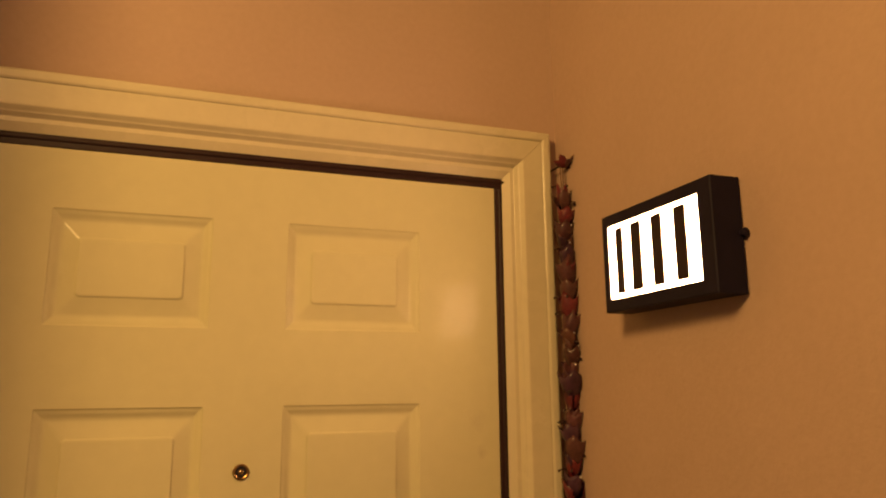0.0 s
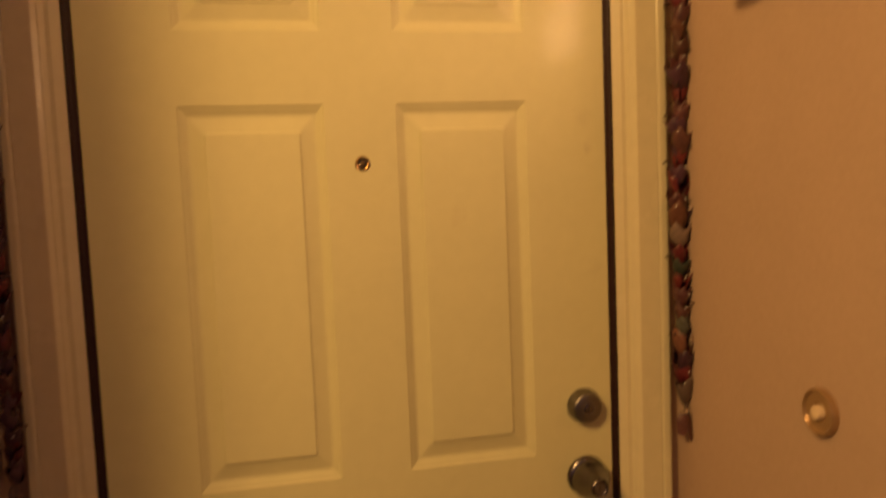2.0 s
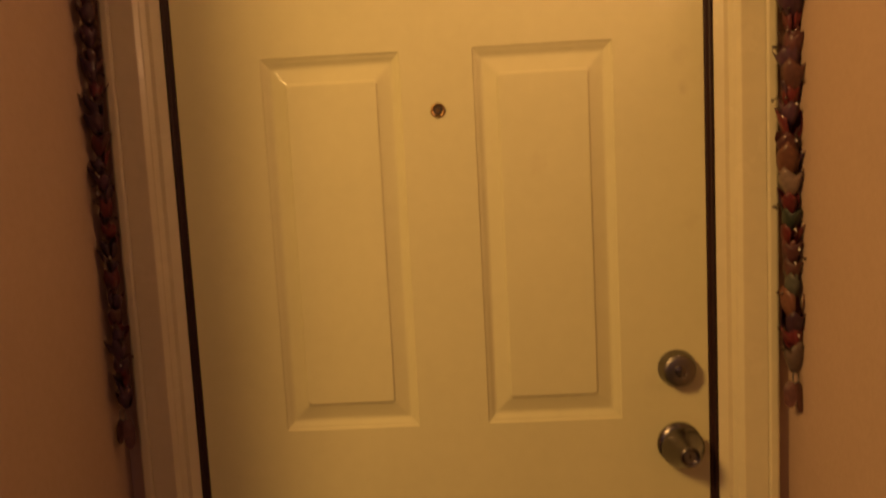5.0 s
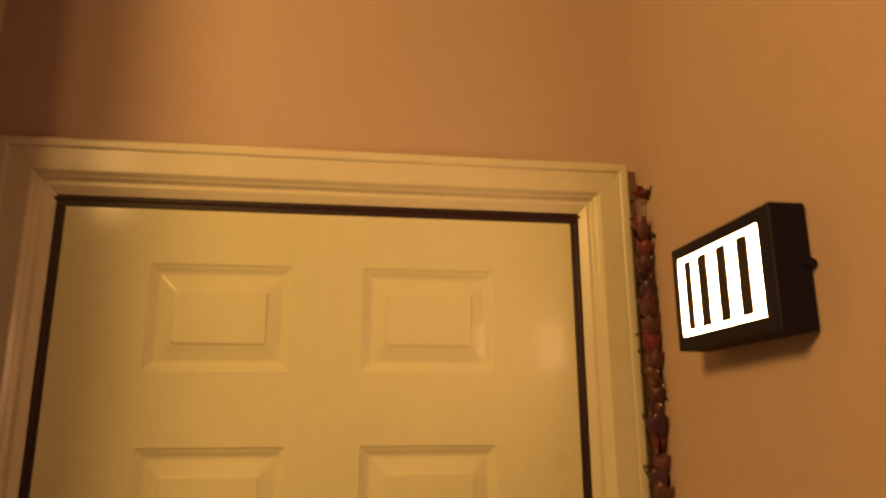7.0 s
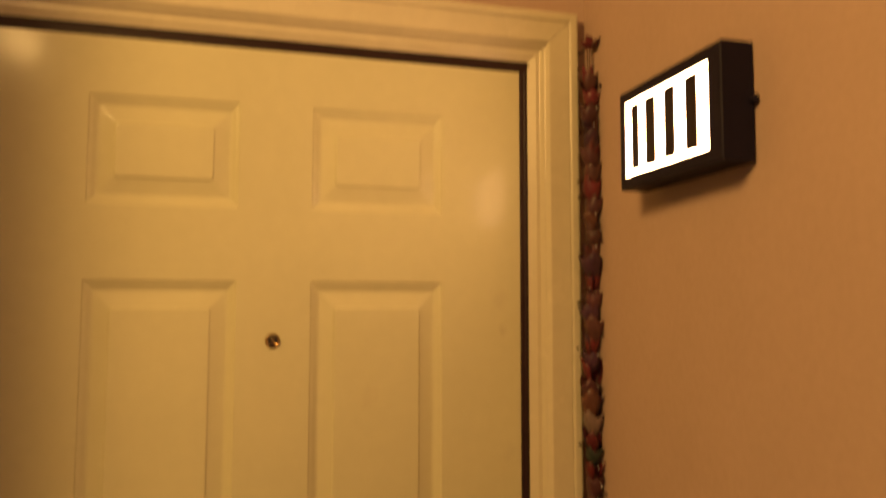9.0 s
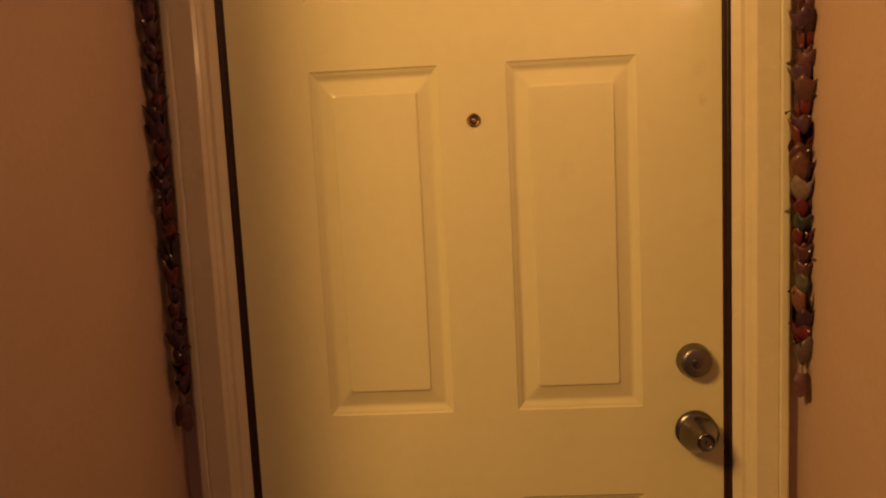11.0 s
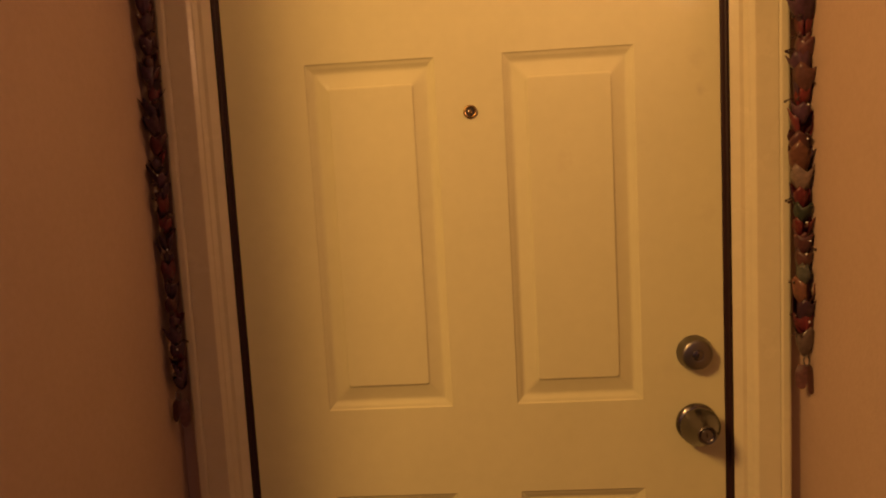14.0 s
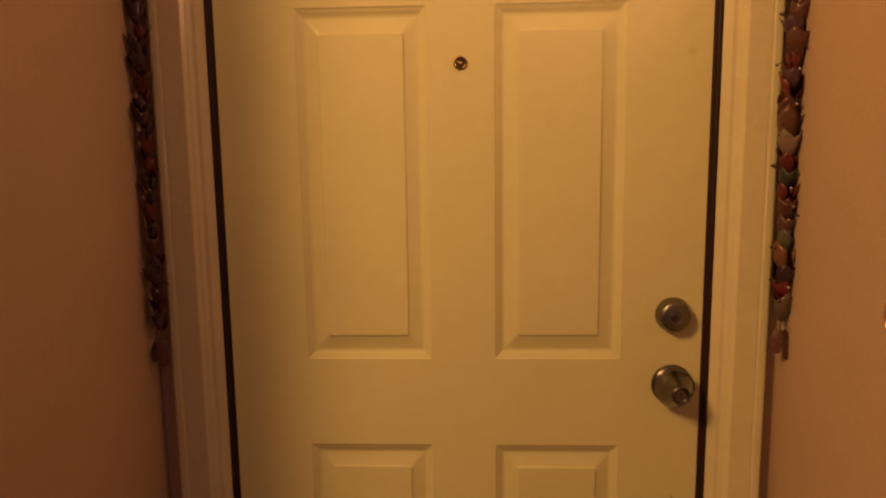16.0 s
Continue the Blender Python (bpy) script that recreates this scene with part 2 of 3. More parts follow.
# ---- door casing, moulded and mitred ----
IN_X, IN_Z = 0.464, 2.032     # inner edge of the casing
PROFILE = [(0.0000, 0.0000), (0.0000, 0.0008), (0.0010, 0.0014), (0.0128, 0.0074), (0.0142, 0.0082), (0.0160, 0.0084), (0.0212, 0.0085), (0.0222, 0.0092), (0.0275, 0.0160),
           (0.0290, 0.0166), (0.0302, 0.0174), (0.0358, 0.0232), (0.0378, 0.0239), (0.0420, 0.0240), (0.0520, 0.0240), (0.0660, 0.0243),
           (0.0756, 0.0250), (0.0763, 0.0228), (0.0770, 0.0250), (0.0785, 0.0262), (0.0810, 0.0272), (0.0900, 0.0274), (0.0935, 0.0262), (0.0950, 0.0235), (0.0950, 0.0000)]


def sweep(ends):
    """The casing's profile between two mitred or square ends; ends(u) gives both (x, z) for the offset u."""
    bm = bmesh.new()
    pairs = []
    for u, d in PROFILE:
        (xa, za), (xb, zb) = ends(u)
        pairs.append((bm.verts.new((xa, -d, za)), bm.verts.new((xb, -d, zb))))
    for (a, b), (c, e) in zip(pairs, pairs[1:]):
        bm.faces.new((a, c, e, b))
    bm.faces.new([p[0] for p in pairs])
    bm.faces.new([p[1] for p in pairs][::-1])
    bmesh.ops.recalc_face_normals(bm, faces=bm.faces[:])
    return bm


door_casing = tagged(new("door_casing"), "almond painted moulded wooden door casing with mitred corners", "door frame", kind="structure")
GAP = 0.0003
sharp(part("side_casing", sweep(lambda u: ((-IN_X - u, 0.0), (-IN_X - u, IN_Z + u - GAP))), TRIM, door_casing), 9)
sharp(part("side_casing", sweep(lambda u: ((IN_X + u, 0.0), (IN_X + u, IN_Z + u - GAP))), TRIM, door_casing), 9)
sharp(part("head_casing", sweep(lambda u: ((-IN_X - u + GAP, IN_Z + u), (IN_X + u - GAP, IN_Z + u))), TRIM, door_casing), 9)
part("jamb", box(-0.478, -0.468, -0.003, 0.13, 0, 2.038), TRIM, door_casing)
part("jamb", box(0.468, 0.478, -0.003, 0.13, 0, 2.038), TRIM, door_casing)
part("head_jamb", box(-0.478, 0.478, -0.003, 0.13, 2.038, 2.05), TRIM, door_casing)


def seal(x0, x1, z0, z1, upright):
    bm = box(x0, x1, 0.000, 0.020, z0, z1, 0.002)
    cx, cz = (x0 + x1) / 2, (z0 + z1) / 2
    n = 10
    loops = []
    for end in (0, 1):
        loop = []
        for k in range(n):
            a = 2 * math.pi * k / n
            s, d = 0.0032 * math.cos(a), 0.0032 * math.sin(a)
            loop.append(bm.verts.new((cx + s, 0.0 + d, z1 if end else z0) if upright else (x1 if end else x0, 0.0 + d, cz + s)))
        loops.append(loop)
    for k in range(n):
        bm.faces.new((loops[0][k], loops[0][(k + 1) % n], loops[1][(k + 1) % n], loops[1][k]))
    bmesh.ops.recalc_face_normals(bm, faces=bm.faces[:])
    return bm


for x0, x1 in ((-0.468, -0.449), (0.449, 0.468)):
    part("weatherstrip", seal(x0, x1, 0.0, 2.0115, True), SEAL, door_casing, "dark bronze weatherstrip")
part("weatherstrip", seal(-0.468, 0.468, 2.012, 2.038, False), SEAL, door_casing, "dark bronze weatherstrip")

# ---- the door ----
door_1 = tagged(new("door_1"), "closed almond six-panel steel entry door with nickel locks", "door", kind="structure")
XS = [-0.4485, -0.300, -0.0612, 0.0616, 0.2972, 0.4485]
ZS = [0.01, 0.235, 0.783, 0.956, 1.610, 1.733, 1.916, 2.0115]


def slab():
    bm = bmesh.new()
    grid = [[bm.verts.new((x, 0.0, z)) for x in XS] for z in ZS]
    for j in range(len(ZS) - 1):
        for i in range(len(XS) - 1):
            if i in (1, 3) and j in (1, 3, 5):
                continue
            bm.faces.new((grid[j][i], grid[j][i + 1], grid[j + 1][i + 1], grid[j + 1][i]))
    made = bmesh.ops.extrude_face_region(bm, geom=bm.faces[:])
    for v in (g for g in made["geom"] if isinstance(g, bmesh.types.BMVert)):
        v.co.y += 0.044
    bmesh.ops.recalc_face_normals(bm, faces=bm.faces[:])
    rim = [e for e in bm.edges if abs(e.verts[0].co.y) < 1e-6 and abs(e.verts[1].co.y) < 1e-6 and
           all(abs(abs(v.co.x) - 0.4485) < 1e-5 for v in e.verts)]
    bmesh.ops.bevel(bm, geom=rim, offset=0.002, segments=3, profile=0.5, affect="EDGES")
    return bm


part("door_slab", slab(), DOOR, door_1)

STEP = [(0.0, 0.0), (0.0010, 0.0006), (0.0022, 0.0020), (0.0034, 0.0026), (0.0055, 0.0030), (0.0085, 0.0046), (0.0110, 0.0064), (0.0135, 0.0076), (0.0155, 0.0081), (0.0172, 0.0081),
        (0.0190, 0.0078), (0.0215, 0.0072), (0.0385, 0.0034), (0.0395, 0.0030), (0.0403, 0.0027), (0.0410, 0.0022), (0.0421, 0.0008), (0.0432, 0.0003), (0.0455, 0.0002)]


def raised_panel(x0, x1, z0, z1):
    """A pressed panel: nested outlines, square at the rim and with rounder corners inside."""
    bm = bmesh.new()
    loops = []
    for u, d in STEP:
        w = u * 1.10
        r = min(0.007, 0.22 * u)
        loop = []
        for cx, cz, start in ((x0 + u + r, z0 + w + r, 180), (x1 - u - r, z0 + w + r, 270), (x1 - u - r, z1 - w - r, 0), (x0 + u + r, z1 - w - r, 90)):
            # a point on each straight side keeps the shading of the corner local
            steps = [start + 18 * k for k in range(6)]
            arc = [(cx + r * math.cos(radians(a)), cz + r * math.sin(radians(a))) for a in steps]
            t0, t1 = radians(start), radians(start + 90)
            arc = [(arc[0][0] + 0.012 * math.sin(t0), arc[0][1] - 0.012 * math.cos(t0))] + arc + [(arc[-1][0] - 0.012 * math.sin(t1), arc[-1][1] + 0.012 * math.cos(t1))]
            loop += [bm.verts.new((x, d, z)) for x, z in arc]
        loops.append(loop)
    n = len(loops[0])
    for a, b in zip(loops, loops[1:]):
        for k in range(n):
            bm.faces.new((a[k], a[(k + 1) % n], b[(k + 1) % n], b[k]))
    bm.faces.new(loops[-1])
    bmesh.ops.remove_doubles(bm, verts=bm.verts[:], dist=1e-6)
    bmesh.ops.recalc_face_normals(bm, faces=bm.faces[:])
    middle = max(bm.faces, key=lambda f: f.calc_area())
    if middle.normal.y > 0:
        bmesh.ops.reverse_faces(bm, faces=bm.faces[:])
    return bm


for i in (1, 3):
    for j in (1, 3, 5):
        sharp(part("door_panel", raised_panel(XS[i], XS[i + 1], ZS[j], ZS[j + 1]), DOOR, door_1), 22)

peephole = sharp(part("peephole", lathe([(0.0126, -0.001), (0.0126, 0.0020), (0.0118, 0.0032), (0.0100, 0.0036), (0.0088, 0.0030), (0.0082, 0.0012), (0.0062, -0.0004)], facing(0, 0, 1.508)), BRASS, door_1, "small aged brass peephole"))
sharp(part("well", lathe([(0.0084, 0.0004), (0.0080, 0.0010), (0.0040, 0.0012)], facing(0, 0, 1.508), 24), DARK, peephole))
sharp(part("lens", lathe([(0.0044, 0.0010), (0.0041, 0.0020), (0.0030, 0.0030), (0.0014, 0.0035), (0.0003, 0.0036)], facing(0, 0, 1.508), 24), LENS, peephole), 60)

LOCK_X = 0.393
deadbolt = sharp(part("deadbolt", lathe([(0.0330, -0.001), (0.0330, 0.003), (0.0322, 0.0060), (0.0295, 0.0150), (0.0278, 0.0205), (0.0262, 0.0226), (0.0220, 0.0240), (0.0150, 0.0250), (0.0112, 0.0252), (0.0106, 0.0248)], facing(LOCK_X, 0, 1.043)), NICKEL_DULL, door_1, "dull nickel deadbolt"))
sharp(part("key_cylinder", lathe([(0.0100, 0.0240), (0.0100, 0.0254), (0.0094, 0.0258), (0.0010, 0.0258)], facing(LOCK_X, 0, 1.043), 28), NICKEL, deadbolt))
part("keyhole", box(LOCK_X - 0.0011, LOCK_X + 0.0011, -0.0261, -0.0252, 1.0385, 1.0475), DARK, deadbolt)

sharp(part("knob_rose", lathe([(0.0385, -0.001), (0.0385, 0.0025), (0.0375, 0.0050), (0.0340, 0.0085), (0.0250, 0.0120), (0.0165, 0.0140), (0.0150, 0.0160)], facing(LOCK_X + 0.002, 0, 0.907), 48), NICKEL, door_1, "round satin nickel rose"))
door_knob = sharp(part("door_knob", lathe([(0.0150, 0.0130), (0.0200, 0.0165), (0.0320, 0.0190), (0.0362, 0.0215), (0.0370, 0.0245), (0.0360, 0.0275), (0.0270, 0.0440), (0.0205, 0.0565), (0.0178, 0.0630), (0.0168, 0.0655), (0.0156, 0.0665), (0.0142, 0.0658), (0.0128, 0.0625), (0.0110, 0.0615)], facing(LOCK_X + 0.002, 0, 0.907), 64), NICKEL, door_1, "satin nickel door knob with a conical front"), 40)
sharp(part("key_cylinder", lathe([(0.0108, 0.0600), (0.0108, 0.0622), (0.0100, 0.0630), (0.0010, 0.0630)], facing(LOCK_X + 0.002, 0, 0.907), 28), NICKEL_DULL, door_knob))
part("keyhole", box(LOCK_X + 0.0009, LOCK_X + 0.0031, -0.0634, -0.0624, 0.9025, 0.9115), DARK, door_knob)
part("paint_chip", lathe([(0.0016, -0.0002), (0.0014, 0.0003)], facing(0.402, 0, 0.679), 9), DARK, door_1, "small dark chip in the paint")

# ---- lit number box ----
BX, BY0, BY1, BZ0, BZ1 = 0.514, -0.514, -0.264, 1.746, 1.8965
light_box = tagged(new("light_box"), "black metal number box with a glowing white front", "wall sign")
light_box.location = (0.566, -0.39, 1.825)


def on(ob, holder):
    ob.matrix_parent_inverse = Matrix.Translation(holder.location).inverted()
    return ob


def tray():
    """Open-fronted housing: an outer shell with a return round the window."""
    bm = bmesh.new()
    wy0, wy1, wz0, wz1 = -0.488, -0.278, 1.765, 1.8785

    def ring(x, y0, y1, z0, z1):
        return [bm.verts.new(p) for p in ((x, y0, z0), (x, y1, z0), (x, y1, z1), (x, y0, z1))]
    rings = [ring(0.5595, BY0, BY1, BZ0, BZ1), ring(BX + 0.0015, BY0, BY1, BZ0, BZ1), ring(BX, BY0 + 0.0015, BY1 - 0.0015, BZ0 + 0.0015, BZ1 - 0.0015),
             ring(BX, wy0, wy1, wz0, wz1), ring(BX + 0.006, wy0, wy1, wz0, wz1)]
    for a, b in zip(rings, rings[1:]):
        for k in range(4):
            bm.faces.new((a[k], a[(k + 1) % 4], b[(k + 1) % 4], b[k]))
    bm.faces.new(rings[0][::-1])
    bmesh.ops.recalc_face_normals(bm, faces=bm.faces[:])
    return bm


on(part("housing", tray(), BLACK, light_box), light_box)
on(part("back_plate", box(0.5595, 0.569, -0.50, -0.28, 1.76, 1.89), BLACK, light_box), light_box)
window_pane = on(part("glowing_panel", box(BX + 0.0022, BX + 0.0055, -0.4885, -0.2775, 1.7645, 1.8790), GLOW, light_box, "glowing white acrylic panel"), light_box)
for y0, y1 in ((-0.316, -0.298), (-0.361, -0.337), (-0.410, -0.387), (-0.461, -0.437)):
    part("dark_bar", box(BX + 0.0006, BX + 0.0024, y0, y1, 1.772, 1.872, 0.0006), BAR, window_pane)
on(sharp(part("thumb_screw", lathe([(0.0035, 0.0), (0.0035, 0.004), (0.0055, 0.0045), (0.0055, 0.0090), (0.0040, 0.0100)], facing(0.556, BY0, 1.823), 16), BLACK, light_box)), light_box)

# ---- doorbell ----
doorbell = tagged(new("doorbell"), "round bronze-tan doorbell with a pale button on the wall", "doorbell")
doorbell.location = (SIDE - 0.415 * SKEW, -0.415, 1.136)
TO_WEST = pose(SIDE - 0.415 * SKEW, -0.415, 1.136, 0, 0, -2.5) @ pose(0, 0, 0, 0, -90, 0)
on(sharp(part("bell_plate", lathe([(0.0330, 0.0), (0.0330, 0.0050), (0.0318, 0.0082), (0.0300, 0.0094), (0.0282, 0.0088), (0.0262, 0.0058), (0.0180, 0.0048), (0.0135, 0.0052), (0.0125, 0.0040), (0.0100, 0.0030)], TO_WEST, 48), IVORY, doorbell)), doorbell)
on(sharp(part("button", lathe([(0.0095, 0.0025), (0.0095, 0.0105), (0.0085, 0.0124), (0.0010, 0.0132)], TO_WEST, 28), PALE, doorbell, "pale round push button")), doorbell)

# ---- leaf garlands on the edges of the casing ----


def leaf_mesh(name, seed, lobes, wrap, height, spread):
    """A thin curled leaf that cups the cord, with pointed lobes flaring outward at its upper edge."""
    rnd = random.Random(seed)
    nu, nv = lobes * 4, 5
    tips = [rnd.uniform(0.65, 1.25) for _ in range(lobes)]
    bend = [rnd.uniform(0.4, 1.3) for _ in range(lobes)]
    bm = bmesh.new()
    sheets = []
    for side in (0, 1):
        sheet = []
        for j in range(nv + 1):
            v = j / nv
            row = []
            for i in range(nu + 1):
                u = i / nu
                k = min(lobes - 1, int(u * lobes))
                saw = 1 - abs(2 * (u * lobes - k) - 1)
                top = height * (0.78 + 0.30 * tips[k] * saw ** 1.3)
                a = (u - 0.5) * wrap
                flare = spread * (0.35 * v + 0.65 * bend[k] * saw * v ** 3)
                r = 0.0045 + 0.0095 * math.sin(min(1.0, v * 1.5) * math.pi / 2) + flare + 0.0012 * math.sin(9 * a + seed) - 0.0007 * side
                row.append(bm.verts.new((r * math.cos(a), r * math.sin(a), top * v - 0.012)))
            sheet.append(row)
        sheets.append(sheet)
    for side, sheet in enumerate(sheets):
        for a, b in zip(sheet, sheet[1:]):
            for i in range(nu):
                q = (a[i], a[i + 1], b[i + 1], b[i])
                bm.faces.new(q if side == 0 else q[::-1])
    o, n = sheets
    for i in range(nu):
        bm.faces.new((o[-1][i], o[-1][i + 1], n[-1][i + 1], n[-1][i]))
        bm.faces.new((o[0][i + 1], o[0][i], n[0][i], n[0][i + 1]))
    for i in (0, nu):
        for j in range(nv):
            f = (o[j][i], o[j + 1][i], n[j + 1][i], n[j][i])
            bm.faces.new(f if i == 0 else f[::-1])
    me = bpy.data.meshes.new(name)
    bm.to_mesh(me)
    bm.free()
    me.shade_smooth()
    me.materials.append(LEAVES["mauve"])
    return me


CUPS = [leaf_mesh("leaf", n, lobes, wrap, h, sp) for n, lobes, wrap, h, sp in
        ((1, 3, 5.6, 0.038, 0.005), (2, 2, 4.6, 0.042, 0.008), (3, 4, 5.9, 0.036, 0.005), (4, 3, 5.0, 0.040, 0.009), (7, 4, 5.6, 0.034, 0.004))]
CURLS = [leaf_mesh("leaf", n, lobes, wrap, h, sp) for n, lobes, wrap, h, sp in ((5, 2, 2.0, 0.036, 0.010), (6, 2, 1.6, 0.040, 0.012), (8, 1, 1.2, 0.040, 0.014))]
bead_mesh = bpy.data.meshes.new("bead")
_bm = lathe([(0.0003, -0.0018), (0.0013, -0.0013), (0.0018, 0.0), (0.0013, 0.0013), (0.0003, 0.0018)], Matrix.Identity(4), 12)
_bm.to_mesh(bead_mesh)
_bm.free()
bead_mesh.shade_smooth()
bead_mesh.materials.append(BEAD)


def tube(points, radius, n=7):
    bm = bmesh.new()
    rings = []
    for k, p in enumerate(points):
        p = Vector(p)
        d = (Vector(points[min(k + 1, len(points) - 1)]) - Vector(points[max(k - 1, 0)])).normalized()
        side = d.orthogonal().normalized()
        up = d.cross(side)
        rings.append([bm.verts.new(p + radius * (math.cos(a) * side + math.sin(a) * up)) for a in (2 * math.pi * i / n for i in range(n))])
    for a, b in zip(rings, rings[1:]):
        for i in range(n):
            bm.faces.new((a[i], a[(i + 1) % n], b[(i + 1) % n], b[i]))
    bm.faces.new(rings[0][::-1])
    bm.faces.new(rings[-1])
    return bm


def twig_mesh(name, seed):
    """Two curled wires with small knobs at their ends, springing from a leaf cup."""
    rnd = random.Random(seed)
    bm = bmesh.new()
    for _ in range(2):
        a, rise, reach = rnd.uniform(-0.7, 0.7), rnd.uniform(0.002, 0.010), rnd.uniform(0.017, 0.025)
        points = [(reach * f * math.cos(a), reach * f * math.sin(a), 0.004 + rise * math.sin(f * 2.4)) for f in (0.2, 0.45, 0.7, 0.9, 1.0)]
        wire = tube(points, 0.0009, 6)
        knob = lathe([(0.0004, -0.002), (0.0018, -0.0012), (0.0023, 0.0), (0.0018, 0.0013), (0.0004, 0.002)], pose(*points[-1]), 8)
        for piece in (wire, knob):
            scratch = bpy.data.meshes.new("scratch")
            piece.to_mesh(scratch)
            piece.free()
            bm.from_mesh(scratch)
            bpy.data.meshes.remove(scratch)
    me = bpy.data.meshes.new(name)
    bm.to_mesh(me)
    bm.free()
    me.shade_smooth()
    me.materials.append(TWIG)
    return me


TWIGS = [twig_mesh("stamen", n) for n in (1, 2, 3)]


def tail_leaf():
    """The drooping end leaf, split into two rounded lobes of unlike length."""
    bm = bmesh.new()
    n, m = 14, 8
    sheets = []
    for back in (0, 1):
        sheet = []
        for j in range(m + 1):
            row = []
            for i in range(n + 1):
                u = 2 * i / n - 1
                lobe = math.sqrt(max(0.0, 1 - ((abs(u) - 0.55) / 0.56) ** 2))
                length = 0.026 + (0.028 if u > 0 else 0.017) * lobe
                width = 0.0165 * (0.55 + 0.45 * math.sin(min(1.0, j / m * 2.2) * math.pi / 2))
                row.append(bm.verts.new((width * u, -0.011 * math.cos(u * 1.3) + 0.0012 * back - 0.003 * j / m, -length * j / m)))
            sheet.append(row)
        sheets.append(sheet)
    for back, sheet in enumerate(sheets):
        for a, b in zip(sheet, sheet[1:]):
            for i in range(n):
                q = (a[i], a[i + 1], b[i + 1], b[i])
                bm.faces.new(q[::-1] if back == 0 else q)
    f, k = sheets
    edge_f = f[0] + [r[-1] for r in f[1:]] + f[-1][-2::-1] + [r[0] for r in f[-2:0:-1]]
    edge_k = k[0] + [r[-1] for r in k[1:]] + k[-1][-2::-1] + [r[0] for r in k[-2:0:-1]]
    for i in range(len(edge_f)):
        j = (i + 1) % len(edge_f)
        bm.faces.new((edge_f[i], edge_f[j], edge_k[j], edge_k[i]))
    bmesh.ops.recalc_face_normals(bm, faces=bm.faces[:])
    return bm


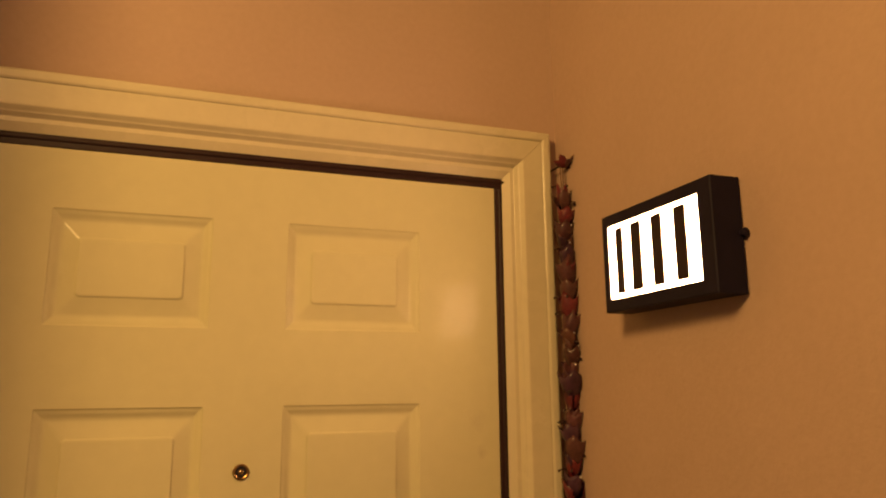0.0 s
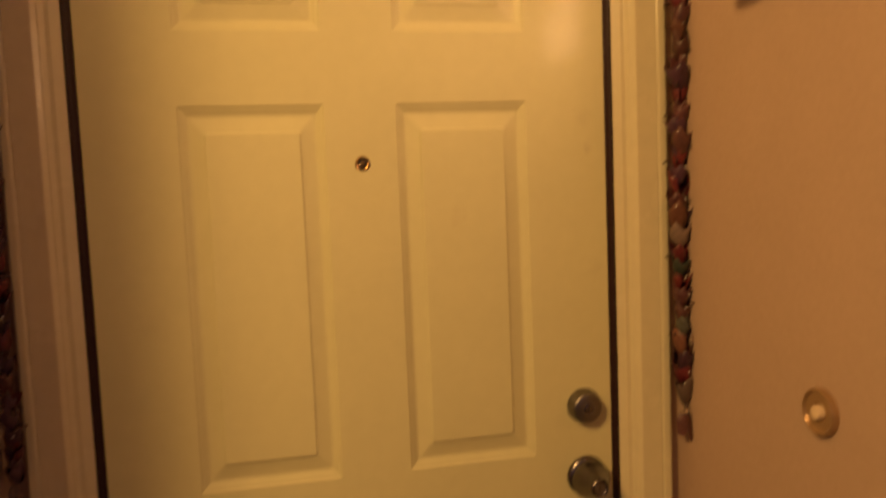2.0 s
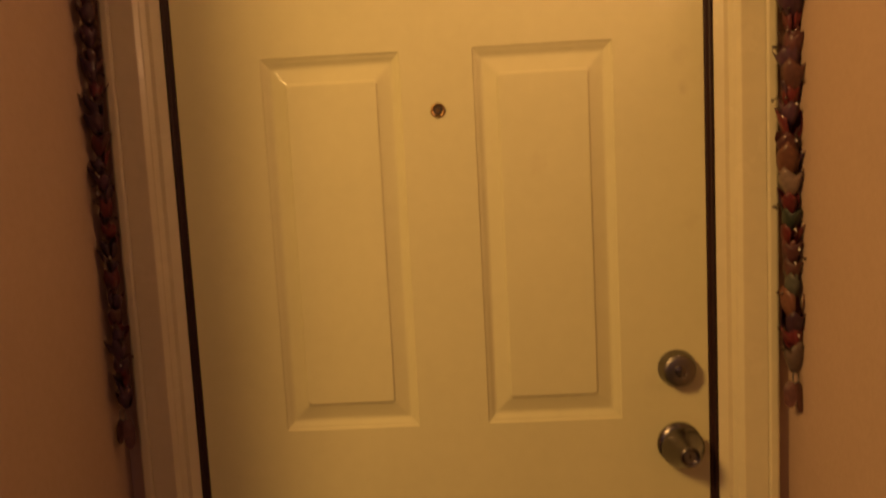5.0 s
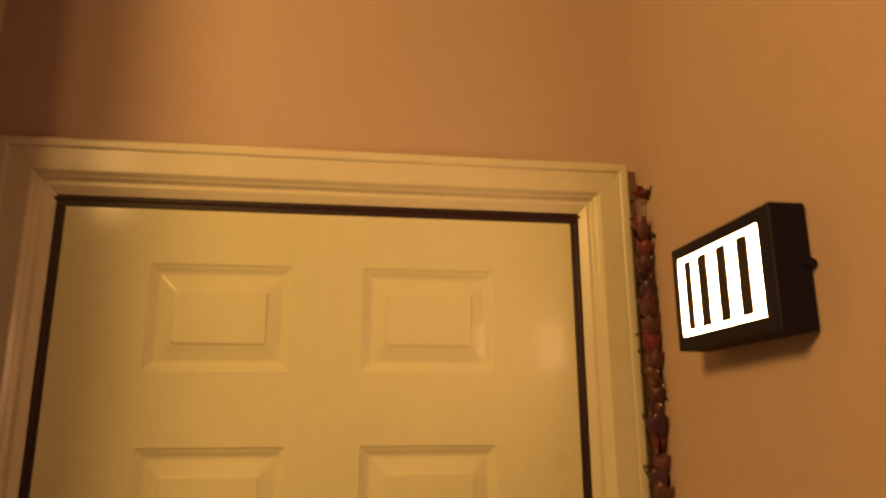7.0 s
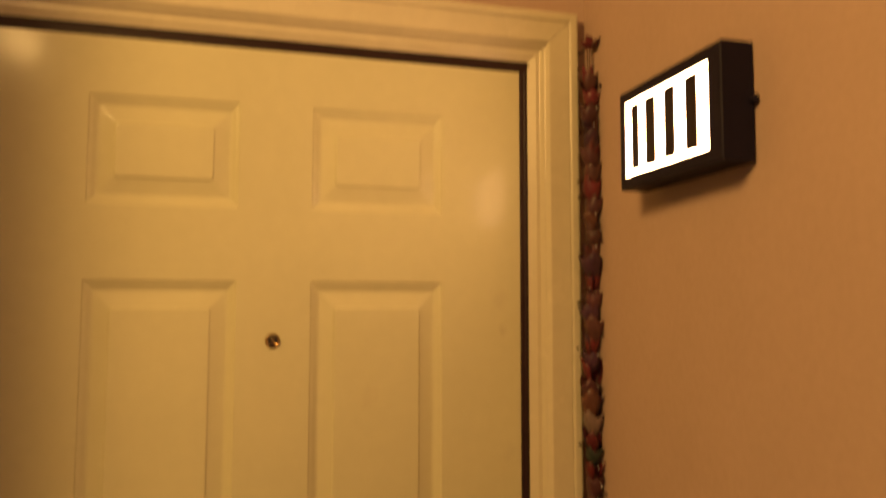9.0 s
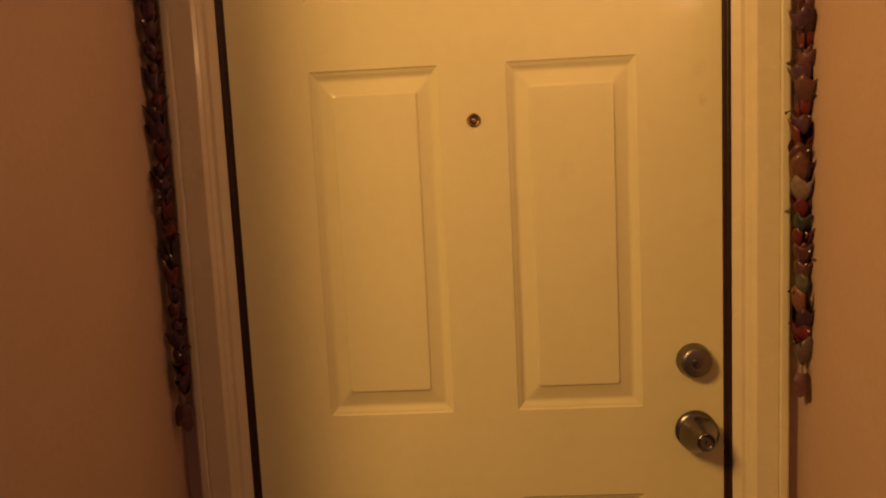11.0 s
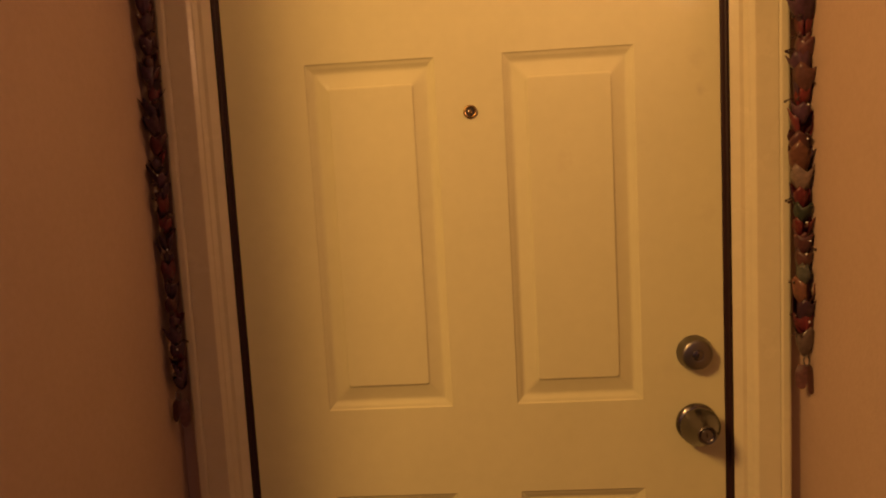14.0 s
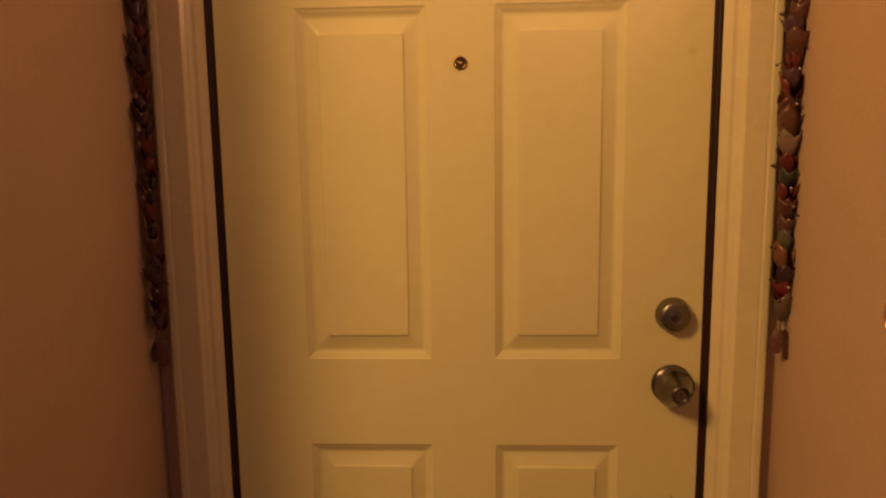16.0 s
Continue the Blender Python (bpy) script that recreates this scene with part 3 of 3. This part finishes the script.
def garland(x, y, top, bottom, seed, label, colors, size=1.0):
    """A cord strung with leaf cups; colors name the cups from the lowest up and then begin again."""
    rnd = random.Random(seed)
    g = tagged(new("leaf_garland"), label, "garland", group="garlands beside the door")
    g.location = (x, y, top)
    side = 1 if x > 0 else -1
    length = top - bottom
    sway = lambda z: (0.002 * math.sin(z * 9 + seed), 0.002 * math.cos(z * 7 + seed))
    for off in (-0.003, 0.003):
        part("cord", tube([(sway(-length * k / 60)[0] + off * max(0.0, 1 - k / 8), sway(-length * k / 60)[1], -length * k / 60) for k in range(58)], 0.0012), CORD, g)
    part("nail", lathe([(0.0016, 0.0), (0.0016, -y), (0.0038, 0.0005 - y), (0.0038, 0.002 - y), (0.001, 0.003 - y)], pose(0.0, -y, -0.004) @ OUT, 12), DARK, g)

    def hang(mesh, color, m, holder=None):
        ob = new(mesh.name.split(".")[0], mesh)
        ob.parent = holder or g
        if holder:
            m = holder.matrix_basis.inverted() @ m
        if color:
            ob.material_slots[0].link = "OBJECT"
            ob.material_slots[0].material = LEAVES[color]
        ob.matrix_basis = m
        return ob

    # a small crumpled flower at the nail
    for turn, tilt, color in ((-60, 35, "brown"), (40, 50, "orange"), (-150, 30, "burgundy")):
        hang(CURLS[0], color, pose(0.004 * side, -0.004, -0.004, tilt, 10, turn) @ Matrix.Diagonal((0.8, 0.8, 0.55, 1)))
    z = -length + 0.062
    k = 0
    while z < -0.070:
        color = colors[k % len(colors)]
        sx, sy = sway(z)
        s = size * rnd.uniform(0.78, 1.14)
        m = pose(sx + rnd.uniform(-0.002, 0.002), sy + rnd.uniform(-0.002, 0.002), z, rnd.uniform(-11, 11), rnd.uniform(-11, 11), rnd.uniform(0, 360))
        cup = hang(rnd.choice(CUPS), color, m @ Matrix.Diagonal((s, s, s * rnd.uniform(1.0, 1.25), 1)))
        inner = rnd.choice(("plum", "plum", "burgundy", "mauve", color))
        hang(rnd.choice(CURLS), inner, m @ pose(0, 0, 0.007, rnd.uniform(-14, 14), rnd.uniform(-14, 14), rnd.uniform(0, 360)) @ Matrix.Diagonal((0.85, 0.85, 0.9, 1)))
        if rnd.random() < 0.7:
            # curls lean towards the casing and the room
            turn = rnd.choice((rnd.uniform(180, 250), rnd.uniform(-75, -35))) if side > 0 else rnd.uniform(-70, -20)
            hang(rnd.choice(TWIGS), "", pose(sx, sy, z + 0.016, 0, 0, turn) @ Matrix.Diagonal((1.15, 1.15, 1.3, 1)), cup)
        if rnd.random() < 0.28:
            a = radians(rnd.uniform(-125, -55))
            hang(bead_mesh, "", pose(0.0165 * math.cos(a), 0.0165 * math.sin(a), z + rnd.uniform(0.012, 0.024)), cup)
        z += rnd.uniform(0.024, 0.034)
        k += 1
    ring = [(0.005 * math.cos(a), -0.011, -length + 0.042 + 0.009 * math.sin(a)) for a in (2 * math.pi * i / 16 for i in range(17))]
    part("ring", tube(ring, 0.0012), NICKEL_DULL, g, "small bright metal ring")
    tail = part("tail_leaf", tail_leaf(), LEAVES["brown"], g, "drooping brown two-lobed leaf")
    tail.location = (0, 0, -length + 0.034)
    return g


garland(0.5685, -0.053, 2.060, 0.995, 11, "hanging garland of glossy mauve, red and sage leaves beside the casing",
        ("cream", "burgundy", "plum", "orange", "sage", "brown", "mauve", "red", "green", "burgundy", "cream", "orange", "mauve", "burgundy", "plum", "red", "brown", "plum", "mauve",
         "burgundy", "plum", "mauve", "brown", "orange", "mauve", "burgundy", "brown", "mauve", "plum", "brown", "mauve", "burgundy", "brown", "burgundy"), 1.06)
# mostly plum cups: the corner's shade is put into their colour
garland(-0.571, -0.040, 2.060, 0.972, 23, "hanging garland of mauve and red leaves, coloured mostly plum for the corner's shade",
        ("plum", "plum", "burgundy", "plum", "plum", "burgundy", "plum", "mauve", "plum", "plum", "burgundy", "plum", "mauve"), 0.74)
